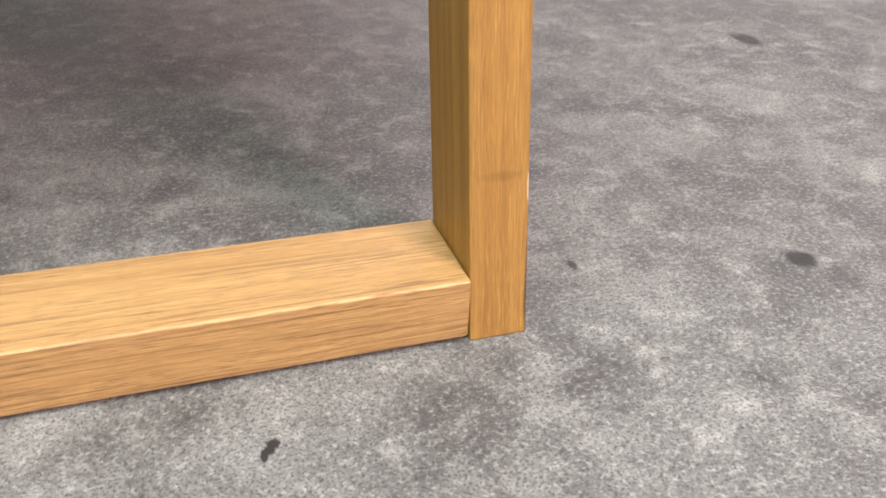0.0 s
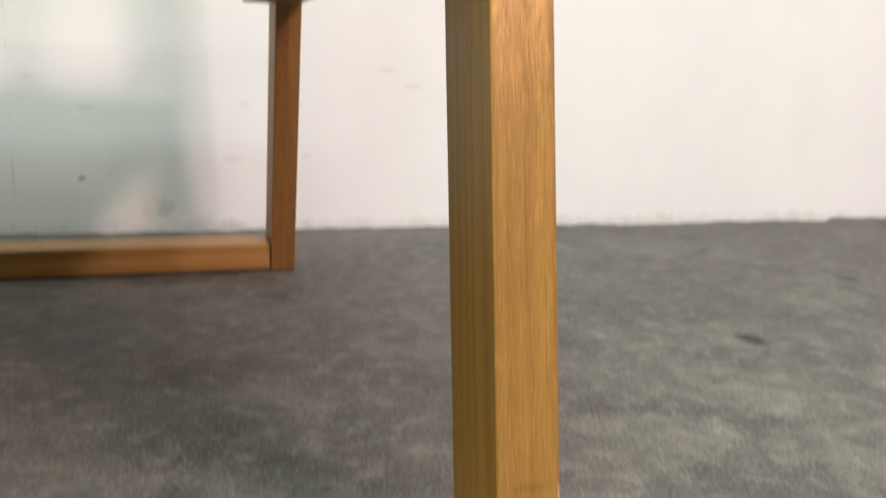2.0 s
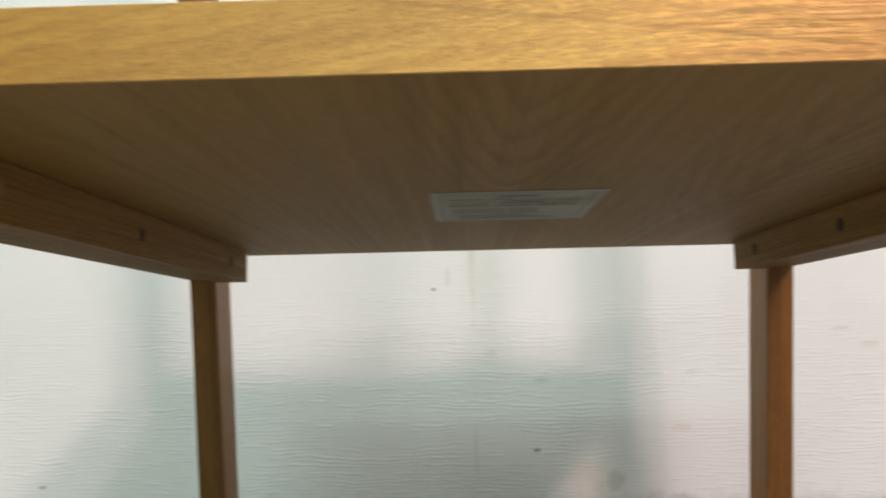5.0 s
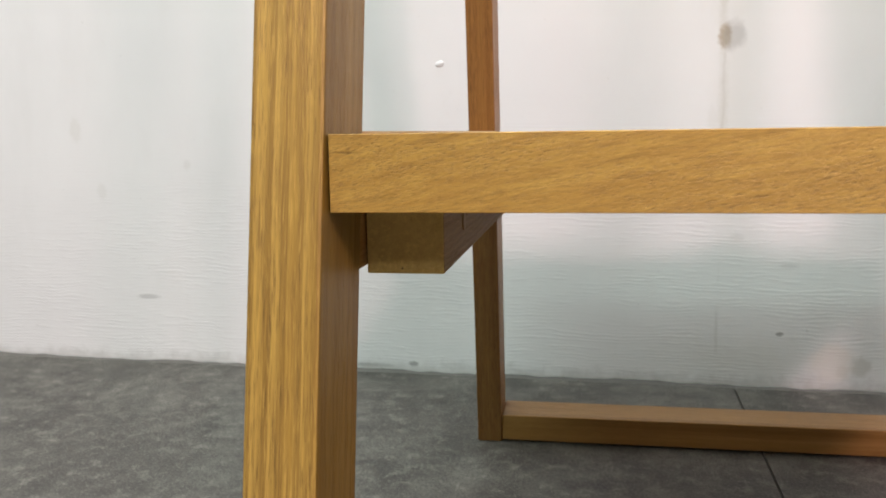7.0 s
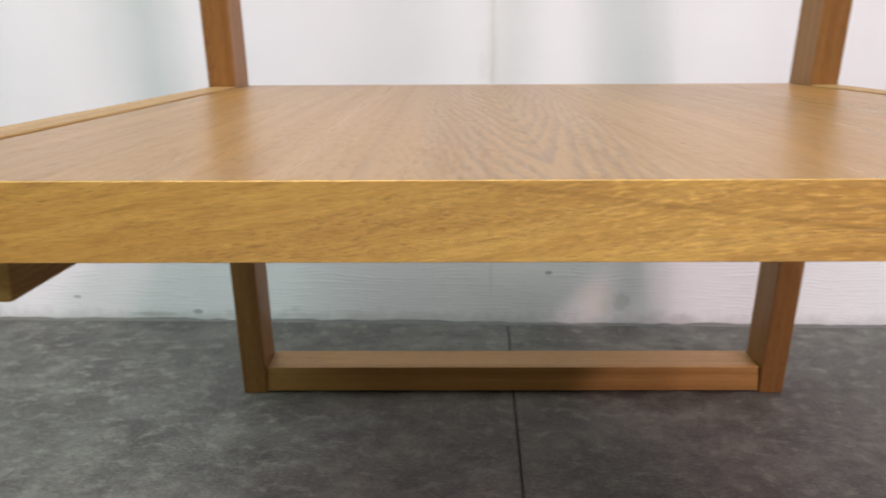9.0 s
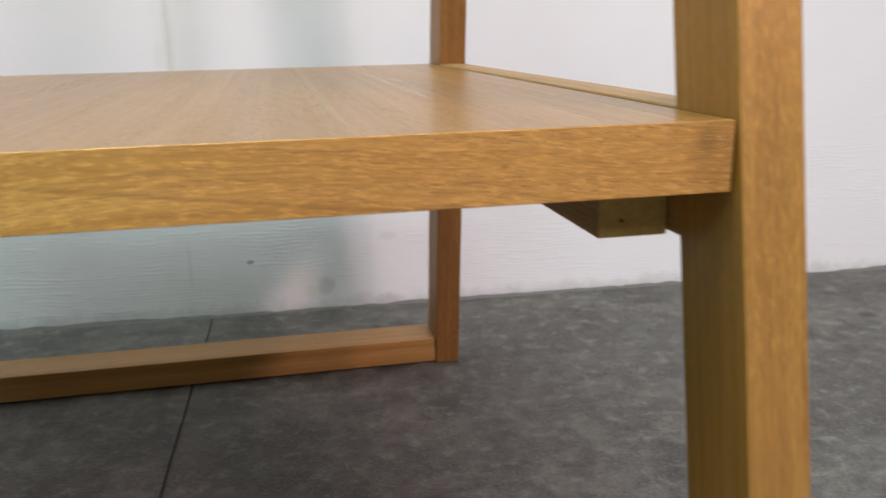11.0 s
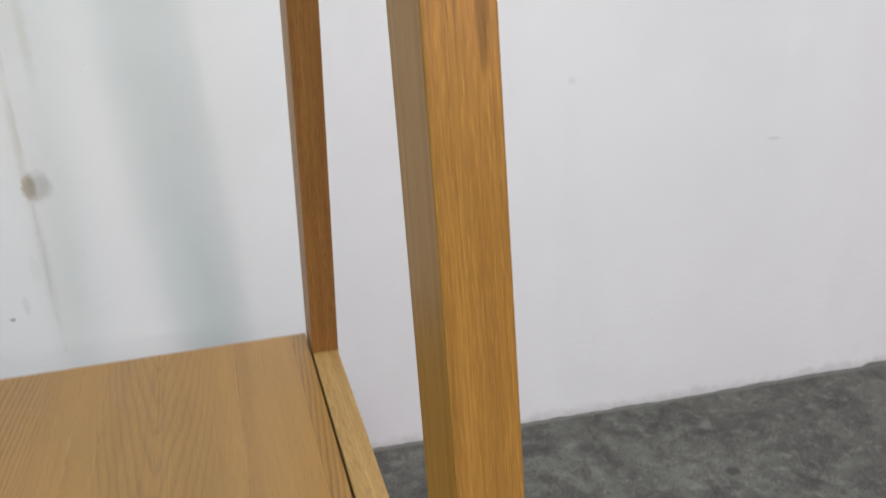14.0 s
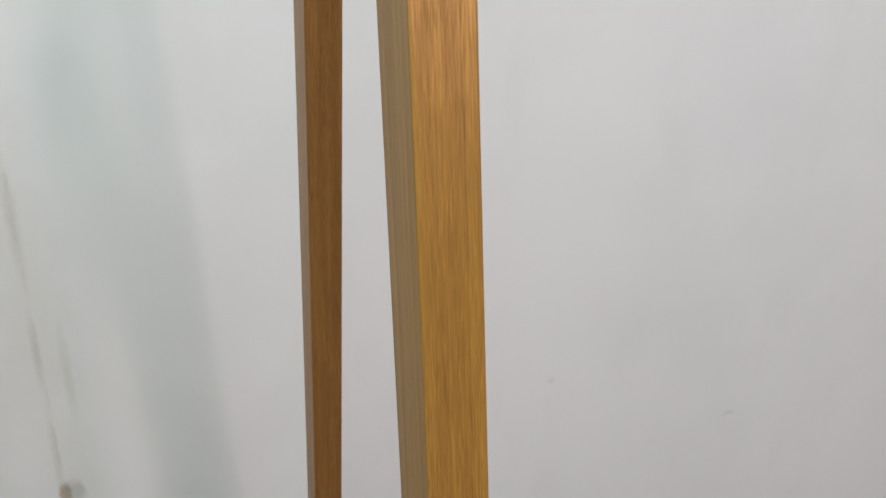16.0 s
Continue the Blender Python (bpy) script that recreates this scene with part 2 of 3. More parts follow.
        col = mix(nt, math_(nt, "MULTIPLY", math_(nt, "MULTIPLY", arch, span(nt, fine, 0.35, 0.6, 0.55, 1.0)), amount), col, [c * 0.75 for c in dark])
    # tone changes along the length: the wood's own, plus sheen put into the colour
    for x_from, x_to, tint in tints:
        place = math_(nt, "ADD", x, math_(nt, "MULTIPLY", math_(nt, "SUBTRACT", broad, 0.5), 0.22))
        col = mix(nt, span(nt, place, x_from, x_to), col, mix(nt, 1.0, col, tint, "MULTIPLY"))
    for start, rise, half, amount, x_from, x_to in veins:
        line = math_(nt, "ADD", math_(nt, "MULTIPLY", x, rise), start)
        off = math_(nt, "ABSOLUTE", math_(nt, "ADD", math_(nt, "SUBTRACT", z, line), math_(nt, "MULTIPLY", math_(nt, "SUBTRACT", fine, 0.5), half * 1.2)))
        inside = math_(nt, "MULTIPLY", span(nt, off, 0.0, half, 1.0, 0.0), span(nt, x, x_from, x_from + 0.08))
        inside = math_(nt, "MULTIPLY", inside, span(nt, x, x_to - 0.08, x_to, 1.0, 0.0))
        col = mix(nt, math_(nt, "MULTIPLY", inside, amount), col, [c * 0.75 for c in dark])
    for k, (centre, radius, amount) in enumerate(marks):
        col = mix(nt, math_(nt, "MULTIPLY", spot(nt, own, centre, radius, 0.7, 3.1 + k), amount), col, [c * 0.30 for c in dark])
    for k, (centre, radius, amount) in enumerate(chips):
        col = mix(nt, math_(nt, "MULTIPLY", spot(nt, own, centre, radius, 0.6, 7.7 + k, 0.7), amount), col, (0.66, 0.50, 0.30))
    gloss = math_(nt, "ADD", math_(nt, "MULTIPLY", math_(nt, "SUBTRACT", lines, 0.5), 0.22), math_(nt, "ADD", math_(nt, "MULTIPLY", pore, 0.14), rough))
    height = math_(nt, "SUBTRACT", math_(nt, "MULTIPLY", fine, 0.7), math_(nt, "MULTIPLY", pore, 1.1))
    # the fibres under the lacquer throw the light back in the wood's own colour
    put(nt, bsdf, Base_Color=col, Roughness=gloss, Normal=bump(nt, height, 0.00035, relief), Specular_IOR_Level=math_(nt, "MULTIPLY", flank, spec),
        Metallic=math_(nt, "MULTIPLY", math_(nt, "MULTIPLY", flank, lustre), span(nt, fine, 0.35, 0.65, 1.25, 0.75)))
    return m


GRAIN = dict(rough=0.40, spec=0.55, calm=0.40, flame=0.30, pores=0.70, pore_size=(60.0, 2300.0), fibre=0.50, relief=0.35, lustre=0.24, blotch=0.25, fleck=0.4)
WOOD_POST = wood("lacquered_oak", (0.47, 0.255, 0.078), (0.36, 0.185, 0.052), (0.235, 0.108, 0.027), **GRAIN)
WOOD_BAR = wood("honey_lacquered_oak", (0.51, 0.300, 0.108), (0.42, 0.232, 0.076), (0.27, 0.132, 0.038), **{**GRAIN, "calm": 1.0, "lustre": 0.08, "rough": 0.46}, threads=0.60, pith=(0.03, -0.10), slope=0.01)
# side=0.57: this post's flanks are shaded in the colour
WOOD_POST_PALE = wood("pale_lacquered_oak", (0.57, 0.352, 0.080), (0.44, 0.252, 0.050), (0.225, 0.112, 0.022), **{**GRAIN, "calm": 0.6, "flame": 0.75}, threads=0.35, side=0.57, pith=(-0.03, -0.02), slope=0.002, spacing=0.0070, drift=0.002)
WOOD_RAIL = wood("tan_lacquered_oak", (0.44, 0.262, 0.090), (0.35, 0.197, 0.062), (0.23, 0.118, 0.034), **{**GRAIN, "lustre": 0.10, "rough": 0.44, "spec": 0.4})
WOOD_POST_RED = wood("reddish_lacquered_oak", (0.36, 0.174, 0.046), (0.275, 0.124, 0.030), (0.182, 0.076, 0.017), **GRAIN)
WOOD_POST_KNOT = wood("lacquered_oak_marked", (0.435, 0.232, 0.053), (0.330, 0.161, 0.034), (0.188, 0.079, 0.015), **{**GRAIN, "flame": 0.16, "pores": 0.40, "fleck": 0.50, "fibre": 0.40, "lustre": 0.22, "rough": 0.38}, pith=(0.028, -0.05), slope=0.020, spacing=0.0046, ripple=(0.28, 0.62, 0.45), threads=0.18, side=0.90, tints=((0.32, 0.62, (1.05, 0.99, 0.80)),),
                      marks=(((0.990, 0.0270, 0.0), (0.030, 0.0034, 0.2), 0.50), ((1.06, 0.0240, 0.0), (0.075, 0.0035, 0.2), 0.20), ((1.04, 0.015, 0.0), (0.07, 0.0015, 0.2), 0.25),
                             ((0.098, 0.018, 0.0), (0.0035, 0.016, 0.2), 0.22), ((0.035, 0.0352, 0.0), (0.045, 0.0016, 0.2), 0.85), ((0.02, 0.0350, 0.0), (0.022, 0.003, 0.2), 0.60)),
                      chips=(((0.090, 0.0352, 0.0), (0.010, 0.0018, 0.01), 0.9),))
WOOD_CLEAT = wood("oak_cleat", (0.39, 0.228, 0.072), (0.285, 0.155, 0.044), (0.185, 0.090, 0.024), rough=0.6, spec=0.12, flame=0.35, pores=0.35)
WOOD_BAND = wood("oak_edge_band", (0.66, 0.404, 0.098), (0.54, 0.307, 0.069), (0.31, 0.156, 0.033), pith=(0.0, -0.16), slope=0.0, spacing=0.009, flame=0.30, pores=0.66, pore_size=(20.0, 2300.0), fibre=0.40, drift=0.010, blotch=0.35,
                 lustre=0.24, threads=0.30, bow=(0.06, -0.06, 0.14), fleck=0.18, ripple=(-0.08, 0.50, 0.40), rough=0.40, spec=0.55, relief=0.38, tints=((-0.12, -0.32, (0.90, 0.87, 0.78)), (0.0, 0.22, (0.91, 0.78, 0.78))),
                 veins=((0.0248, -0.125, 0.0018, 0.40, -0.16, 0.24), (0.034, -0.115, 0.0014, 0.25, 0.0, 0.34)),
                 marks=(((0.2475, 0.0, 0.0187), (0.0022, 0.2, 0.0014), 0.5), ((0.354, 0.0, 0.018), (0.017, 0.2, 0.030), 0.22), ((0.350, 0.0, 0.026), (0.006, 0.2, 0.008), 0.30),
                        ((-0.357, 0.0, 0.0275), (0.009, 0.2, 0.0007), 0.4)))
WOOD_VENEER = wood("oak_veneer", (0.332, 0.168, 0.038), (0.268, 0.129, 0.027), (0.172, 0.076, 0.015), pith=(0.0, -0.11), slope=0.050, spacing=0.0066, leaf=0.176, arches=((-0.045, 0.20, 0.020, 0.85, -1.0, 8.0), (0.165, 0.30, 0.024, 0.40, -1.0, 4.0)), flame=0.14, pores=0.30, pore_size=(60.0, 1500.0), fibre=0.20, rough=0.30, spec=0.70, relief=0.10, bands=0.24, streaks=0.3, drift=0.0016, fleck=0.12, blotch=0.2)
WOOD_UNDER = wood("oak_veneer_underside", (0.45, 0.285, 0.102), (0.37, 0.222, 0.074), (0.265, 0.146, 0.044), pith=(0.0, -0.11), slope=-0.012, spacing=0.0060, leaf=0.176, arches=((0.0, 0.30, 0.030, 0.38, 1.0, 3.4), (0.20, 0.55, 0.035, 0.30, 1.0, 3.4)), bands=0.35, flame=0.25, pores=0.3, fibre=0.2, rough=0.58, spec=0.16, streaks=0.5, drift=0.003, fleck=0.1, blotch=0.3)
WOOD_CLEAT_END = wood("pale_cut_end", (0.58, 0.405, 0.140), (0.50, 0.345, 0.112), (0.42, 0.275, 0.085), flame=0.15, pores=0.15, pore_size=(400.0, 400.0), rough=0.55, spec=0.25)


def plain(name, colour, rough, grain=0.12, scale=180.0):
    m, nt, bsdf = material(name)
    own = node(nt, "ShaderNodeTexCoord").outputs["Object"]
    a = noise_(nt, own, scale, 4.0)
    b = noise_(nt, own, scale * 0.09, 3.0)
    col = mix(nt, math_(nt, "MULTIPLY", a, grain * 2.0), colour, [c * 0.6 for c in colour])
    col = mix(nt, math_(nt, "MULTIPLY", b, grain), col, [min(1.0, c * 1.25) for c in colour])
    put(nt, bsdf, Base_Color=col, Roughness=rough, Normal=bump(nt, a, 0.0003, 0.3))
    return m


PAPER = plain("label_paper", (0.44, 0.435, 0.36), 0.55, 0.06)
INK = plain("grey_print", (0.22, 0.21, 0.18), 0.6, 0.05)
INK_PALE = plain("pale_print", (0.34, 0.33, 0.28), 0.6, 0.05)
# for flat discs in place of holes: the shade inside is put into the colour
HOLE = plain("hole_shade", (0.085, 0.045, 0.022), 0.8, 0.1)
PLUG = plain("pale_wood_plug", (0.36, 0.215, 0.075), 0.7, 0.15, 400.0)
DARK_FILL = plain("joint_dirt", (0.045, 0.041, 0.036), 0.95, 0.2)
PLASTER = plain("grey_room_paint", (0.15, 0.15, 0.145), 0.8, 0.06, 40.0)


def concrete():
    m, nt, bsdf = material("worn_concrete")
    at = node(nt, "ShaderNodeNewGeometry").outputs["Position"]
    big = noise_(nt, at, 2.4, 5.0, 0.6)
    cloud = noise_(nt, at, 11.0, 7.0, 0.70, 0.5)
    mott = noise_(nt, vmath(nt, "ADD", at, (3.0, 5.0, 0.0)), 36.0, 6.0, 0.66, 0.4)
    grain = noise_(nt, at, 260.0, 4.0, 0.75)
    grit = noise_(nt, at, 560.0, 3.0, 0.7, 0.3)
    col = mix(nt, span(nt, cloud, 0.32, 0.68), (0.058, 0.052, 0.047), (0.172, 0.163, 0.145))
    col = mix(nt, math_(nt, "MULTIPLY", span(nt, big, 0.44, 0.64), 0.50), col, (0.066, 0.059, 0.054))
    col = mix(nt, math_(nt, "MULTIPLY", span(nt, mott, 0.50, 0.72), 0.60), col, (0.280, 0.268, 0.234))
    col = mix(nt, math_(nt, "MULTIPLY", span(nt, mott, 0.48, 0.30), 0.52), col, (0.036, 0.032, 0.029))
    # cement skin broken by fine sand: pale grains and dark pits side by side
    col = mix(nt, math_(nt, "MULTIPLY", span(nt, grain, 0.50, 0.66), 0.46), col, (0.32, 0.325, 0.285))
    col = mix(nt, math_(nt, "MULTIPLY", span(nt, grain, 0.47, 0.34), 0.50), col, (0.034, 0.030, 0.027))
    col = mix(nt, math_(nt, "MULTIPLY", span(nt, grit, 0.51, 0.61), 0.68), col, (0.022, 0.020, 0.018))
    # light falloff put into the colour: paler in front, darker towards the wall
    falloff = math_(nt, "ADD", node(nt, "ShaderNodeSeparateXYZ", None, i0=at).outputs[1], math_(nt, "MULTIPLY", math_(nt, "SUBTRACT", noise_(nt, at, 4.0, 6.0, 0.7), 0.5), 1.0))
    col = mix(nt, 1.0, col, mix(nt, span(nt, falloff, -0.30, 0.60), (1.30, 1.30, 1.28), (0.90, 0.89, 0.87)), "MULTIPLY")
    # hairline crazing
    craze = math_(nt, "ABSOLUTE", math_(nt, "SUBTRACT", noise_(nt, at, 7.0, 5.0, 0.6, 1.2), 0.5))
    craze = math_(nt, "MULTIPLY", span(nt, craze, 0.0, 0.010, 1.0, 0.0), span(nt, noise_(nt, at, 6.0, 2.0), 0.50, 0.66))
    col = mix(nt, math_(nt, "MULTIPLY", craze, 0.30), col, (0.05, 0.045, 0.04))
    stains = (((0.884, 0.456, 0), (0.018, 0.030, 1), 0.95, 0.45), ((0.620, 0.026, 0), (0.013, 0.014, 1), 0.95, 0.5), ((0.634, 0.000, 0), (0.015, 0.022, 1), 0.50, 0.2), ((0.2448, -0.0540, 0), (0.0034, 0.0034, 1), 1.0, 0.7),
              ((0.2422, -0.0570, 0), (0.0022, 0.0045, 1), 1.0, 0.7), ((0.2475, -0.0500, 0), (0.0045, 0.0040, 1), 1.0, 0.6), ((0.462, 0.059, 0), (0.0036, 0.0075, 1), 0.85, 0.5),
              ((1.260, 0.693, 0), (0.026, 0.022, 1), 0.7, 0.4), ((1.147, 0.924, 0), (0.020, 0.016, 1), 0.6, 0.4))
    for k, (centre, radius, amount, core) in enumerate(stains):
        col = mix(nt, math_(nt, "MULTIPLY", spot(nt, at, centre, radius, 0.9, 1.3 + k, core), amount), col, (0.022, 0.019, 0.017))
    height = math_(nt, "ADD", math_(nt, "MULTIPLY", mott, 1.0), math_(nt, "MULTIPLY", grain, 0.5))
    rough = span(nt, cloud, 0.3, 0.7, 0.50, 0.66)
    put(nt, bsdf, Base_Color=col, Roughness=rough, Specular_IOR_Level=0.28, Normal=bump(nt, height, 0.0012, 0.5))
    return m


def painted_wall():
    m, nt, bsdf = material("white_painted_wall")
    at = node(nt, "ShaderNodeNewGeometry").outputs["Position"]
    up = node(nt, "ShaderNodeSeparateXYZ", None, i0=at).outputs[2]
    wander = noise_(nt, vmath(nt, "MULTIPLY", at, (7.0, 7.0, 16.0)), 1.0, 3.0, 0.55)
    ridge = math_(nt, "SINE", math_(nt, "ADD", math_(nt, "MULTIPLY", up, 920.0), math_(nt, "MULTIPLY", wander, 26.0)))
    ridge = math_(nt, "MULTIPLY", math_(nt, "ADD", math_(nt, "MULTIPLY", ridge, 0.5), 0.5), span(nt, noise_(nt, vmath(nt, "MULTIPLY", at, (16.0, 16.0, 120.0)), 1.0, 3.0, 0.6), 0.34, 0.66))
    ridge2 = noise_(nt, vmath(nt, "MULTIPLY", at, (24.0, 24.0, 210.0)), 1.0, 2.0, 0.5)
    broad = noise_(nt, at, 1.7, 4.0, 0.55)
    cloud = noise_(nt, vmath(nt, "MULTIPLY", at, (6.0, 6.0, 2.2)), 1.0, 4.0, 0.6)
    speck = noise_(nt, at, 95.0, 3.0, 0.6)
    # the roller ridges fade out upwards, fitted to the camera's view
    thick = span(nt, math_(nt, "ADD", up, math_(nt, "MULTIPLY", cloud, 0.2)), 0.30, 0.62, 1.0, 0.03)
    col = mix(nt, span(nt, broad, 0.35, 0.7), (0.80, 0.80, 0.785), (0.745, 0.745, 0.735))
    col = mix(nt, math_(nt, "MULTIPLY", span(nt, cloud, 0.5, 0.75), 0.25), col, (0.68, 0.68, 0.655))
    col = mix(nt, math_(nt, "MULTIPLY", math_(nt, "MULTIPLY", span(nt, ridge, 0.40, 0.90), thick), 0.10), col, (0.60, 0.60, 0.585))
    col = mix(nt, math_(nt, "MULTIPLY", span(nt, speck, 0.71, 0.78), 0.3), col, (0.40, 0.39, 0.36))
    # the joint between two boards shows through the paint as a broken hairline
    wide = node(nt, "ShaderNodeSeparateXYZ", None, i0=at).outputs[0]
    hair = math_(nt, "ABSOLUTE", math_(nt, "ADD", math_(nt, "ADD", wide, 0.018), math_(nt, "MULTIPLY", math_(nt, "SUBTRACT", noise_(nt, at, 22.0, 4.0, 0.6), 0.5), 0.008)))
    hair = math_(nt, "MULTIPLY", span(nt, hair, 0.0004, 0.0042, 1.0, 0.0), span(nt, noise_(nt, vmath(nt, "MULTIPLY", at, (3.0, 3.0, 12.0)), 1.0, 4.0, 0.7), 0.42, 0.62))
    col = mix(nt, math_(nt, "MULTIPLY", hair, 0.22), col, (0.40, 0.38, 0.32))
    # a grey tide mark over the floor
    grime = math_(nt, "ADD", up, math_(nt, "MULTIPLY", math_(nt, "SUBTRACT", noise_(nt, at, 30.0, 5.0, 0.7), 0.5), 0.06))
    col = mix(nt, math_(nt, "MULTIPLY", span(nt, grime, 0.030, 0.0), 0.5), col, (0.42, 0.41, 0.38))
    # rusty leak under a fixing hole, running down along the board joint, and smaller scuffs
    rust, grey = (0.33, 0.23, 0.12), (0.20, 0.195, 0.18)
    stains = (((-0.018, 1.22, 0.611), (0.013, 9, 0.024), rust, 0.85), ((-0.004, 1.22, 0.612), (0.024, 9, 0.030), grey, 0.42),
              ((-0.022, 1.22, 0.68), (0.010, 9, 0.16), (0.42, 0.38, 0.29), 0.28), ((-0.018, 1.22, 0.47), (0.013, 9, 0.15), (0.45, 0.42, 0.34), 0.30),
              ((-0.035, 1.22, 0.47), (0.010, 9, 0.030), (0.45, 0.42, 0.34), 0.10), ((-0.022, 1.22, 0.90), (0.010, 9, 0.10), (0.42, 0.40, 0.33), 0.45),
              ((-0.020, 1.22, 1.13), (0.014, 9, 0.14), (0.46, 0.43, 0.35), 0.45), ((0.020, 1.22, 0.85), (0.012, 9, 0.12), (0.55, 0.53, 0.45), 0.4),
              ((0.005, 1.22, 0.50), (0.06, 9, 0.34), (0.66, 0.64, 0.57), 0.25), ((-0.02, 1.22, 1.0), (0.08, 9, 0.45), (0.60, 0.585, 0.53), 0.36),
              ((0.088, 1.22, 0.0985), (0.008, 9, 0.005), grey, 0.7), ((0.02, 1.22, 0.05), (0.22, 9, 0.06), (0.58, 0.56, 0.49), 0.30), ((0.10, 1.21, 0.22), (0.02, 9, 0.006), grey, 0.14), ((0.36, 1.20, 0.23), (0.014, 9, 0.006), grey, 0.12), ((0.62, 1.20, 0.30), (0.02, 9, 0.006), grey, 0.14), ((0.47, 1.20, 0.14), (0.012, 9, 0.005), grey, 0.12), ((-0.088, 1.22, 0.384), (0.006, 9, 0.004), grey, 0.65),
              ((-0.062, 1.22, 0.405), (0.007, 9, 0.022), (0.45, 0.43, 0.37), 0.2), ((0.012, 1.22, 0.268), (0.016, 9, 0.010), grey, 0.10),
              ((0.222, 1.21, 0.045), (0.022, 9, 0.022), (0.36, 0.33, 0.26), 0.34), ((0.192, 1.21, 0.036), (0.012, 9, 0.016), (0.40, 0.37, 0.30), 0.20), ((0.335, 1.21, 0.012), (0.030, 9, 0.014), grey, 0.22), ((0.340, 1.21, 0.134), (0.022, 9, 0.009), (0.50, 0.45, 0.37), 0.20), ((0.668, 1.19, 0.272), (0.022, 9, 0.006), (0.45, 0.40, 0.33), 0.22), ((1.332, 1.17, 0.572), (0.018, 9, 0.004), grey, 0.20), ((0.904, 1.19, 0.715), (0.010, 9, 0.008), grey, 0.12), ((-1.26, 1.26, 0.471), (0.016, 9, 0.030), (0.50, 0.47, 0.38), 0.16), ((-1.02, 1.25, 0.400), (0.010, 9, 0.012), (0.45, 0.43, 0.38), 0.16), ((-1.21, 1.26, 0.348), (0.014, 9, 0.020), (0.50, 0.47, 0.40), 0.14), ((0.175, 1.21, 0.05), (0.045, 9, 0.045), (0.80, 0.74, 0.65), 0.5),
              ((-0.57, 1.24, 0.018), (0.012, 9, 0.006), grey, 0.6), ((-1.12, 1.26, 0.135), (0.030, 9, 0.006), grey, 0.35),
              ((-0.80, 1.25, 0.045), (0.010, 9, 0.004), grey, 0.5), ((-0.65, 1.24, 0.012), (0.05, 9, 0.006), grey, 0.4))
    for k, (centre, radius, colour, amount) in enumerate(stains):
        col = mix(nt, math_(nt, "MULTIPLY", spot(nt, at, centre, radius, 0.9, 2.3 + k, 0.45 if max(radius[0], radius[2]) < 0.1 else 0.0), amount), col, colour)
    thick = math_(nt, "MULTIPLY", thick, span(nt, noise_(nt, vmath(nt, "MULTIPLY", at, (5.0, 5.0, 14.0)), 1.0, 4.0, 0.65), 0.36, 0.62, 0.25, 1.25))
    height = math_(nt, "MULTIPLY", math_(nt, "ADD", ridge, math_(nt, "MULTIPLY", ridge2, 0.8)), thick)
    put(nt, bsdf, Base_Color=col, Roughness=span(nt, cloud, 0.3, 0.7, 0.5, 0.66), Normal=bump(nt, height, 0.0010, 0.25))
    return m


CONCRETE = concrete()
MORTAR = plain("grey_mortar", (0.145, 0.138, 0.124), 0.85, 0.25, 60.0)
WALL_PAINT = painted_wall()


# ---------------------------------------------------------------- mesh helpers
def mesh_from(bm, name, *mats):
    me = bpy.data.meshes.new(name)
    bmesh.ops.recalc_face_normals(bm, faces=bm.faces[:])
    bm.to_mesh(me)
    bm.free()
    for one in mats:
        me.materials.append(one)
    return me


def part(name, bm, mats, parent, label="", matrix=None):
    """Links a bmesh, given in world places, as one mesh object under parent; matrix: its own axes."""
    mats = mats if isinstance(mats, (list, tuple)) else (mats,)
    matrix = matrix or Matrix.Identity(4)
    bm.transform(matrix.inverted())
    ob = new(name, mesh_from(bm, name, *mats))
    if parent is not None:
        ob.parent = parent
        ob.matrix_parent_inverse = parent.matrix_basis.inverted() if parent.parent is None else (parent.parent.matrix_basis @ parent.matrix_parent_inverse @ parent.matrix_basis).inverted()
    ob.matrix_basis = matrix
    if label:
        tagged(ob, label)
    return ob


def hexa(corners, bevel=0.0, segments=2):
    """A six-sided block from its four lower and four upper corners, both anticlockwise from above."""
    bm = bmesh.new()
    v = [bm.verts.new(c) for c in corners]
    for face in ((0, 3, 2, 1), (4, 5, 6, 7), (0, 1, 5, 4), (1, 2, 6, 5), (2, 3, 7, 6), (3, 0, 4, 7)):
        bm.faces.new([v[k] for k in face])
    bm.normal_update()
    if bevel:
        bmesh.ops.bevel(bm, geom=bm.edges[:], offset=bevel, segments=segments, profile=0.6, affect="EDGES")
        bm.normal_update()
    return bm


def block(x0, x1, y0, y1, z0, z1, bevel=0.0, segments=2):
    return hexa([(x0, y0, z0), (x1, y0, z0), (x1, y1, z0), (x0, y1, z0), (x0, y0, z1), (x1, y0, z1), (x1, y1, z1), (x0, y1, z1)], bevel, segments)


def axes(origin, along, side):
    """A pose whose x runs along a part's length."""
    x = Vector(along).normalized()
    z = x.cross(Vector(side)).normalized()
    y = z.cross(x)
    return Matrix.Translation(origin) @ Matrix((x, y, z)).transposed().to_4x4()


def disc(centre, normal, radius, depth, sides=20):
    bm = bmesh.new()
    bmesh.ops.create_cone(bm, cap_ends=True, segments=sides, radius1=radius, radius2=radius * 0.94, depth=depth)
    bm.transform(Matrix.Translation(centre) @ Vector((0, 0, 1)).rotation_difference(Vector(normal)).to_matrix().to_4x4())
    return bm


# ---------------------------------------------------------------- room
WALL_Y, WALL_SLOPE = 1.2185, -0.0348        # the back wall's line: y = WALL_Y + WALL_SLOPE * x
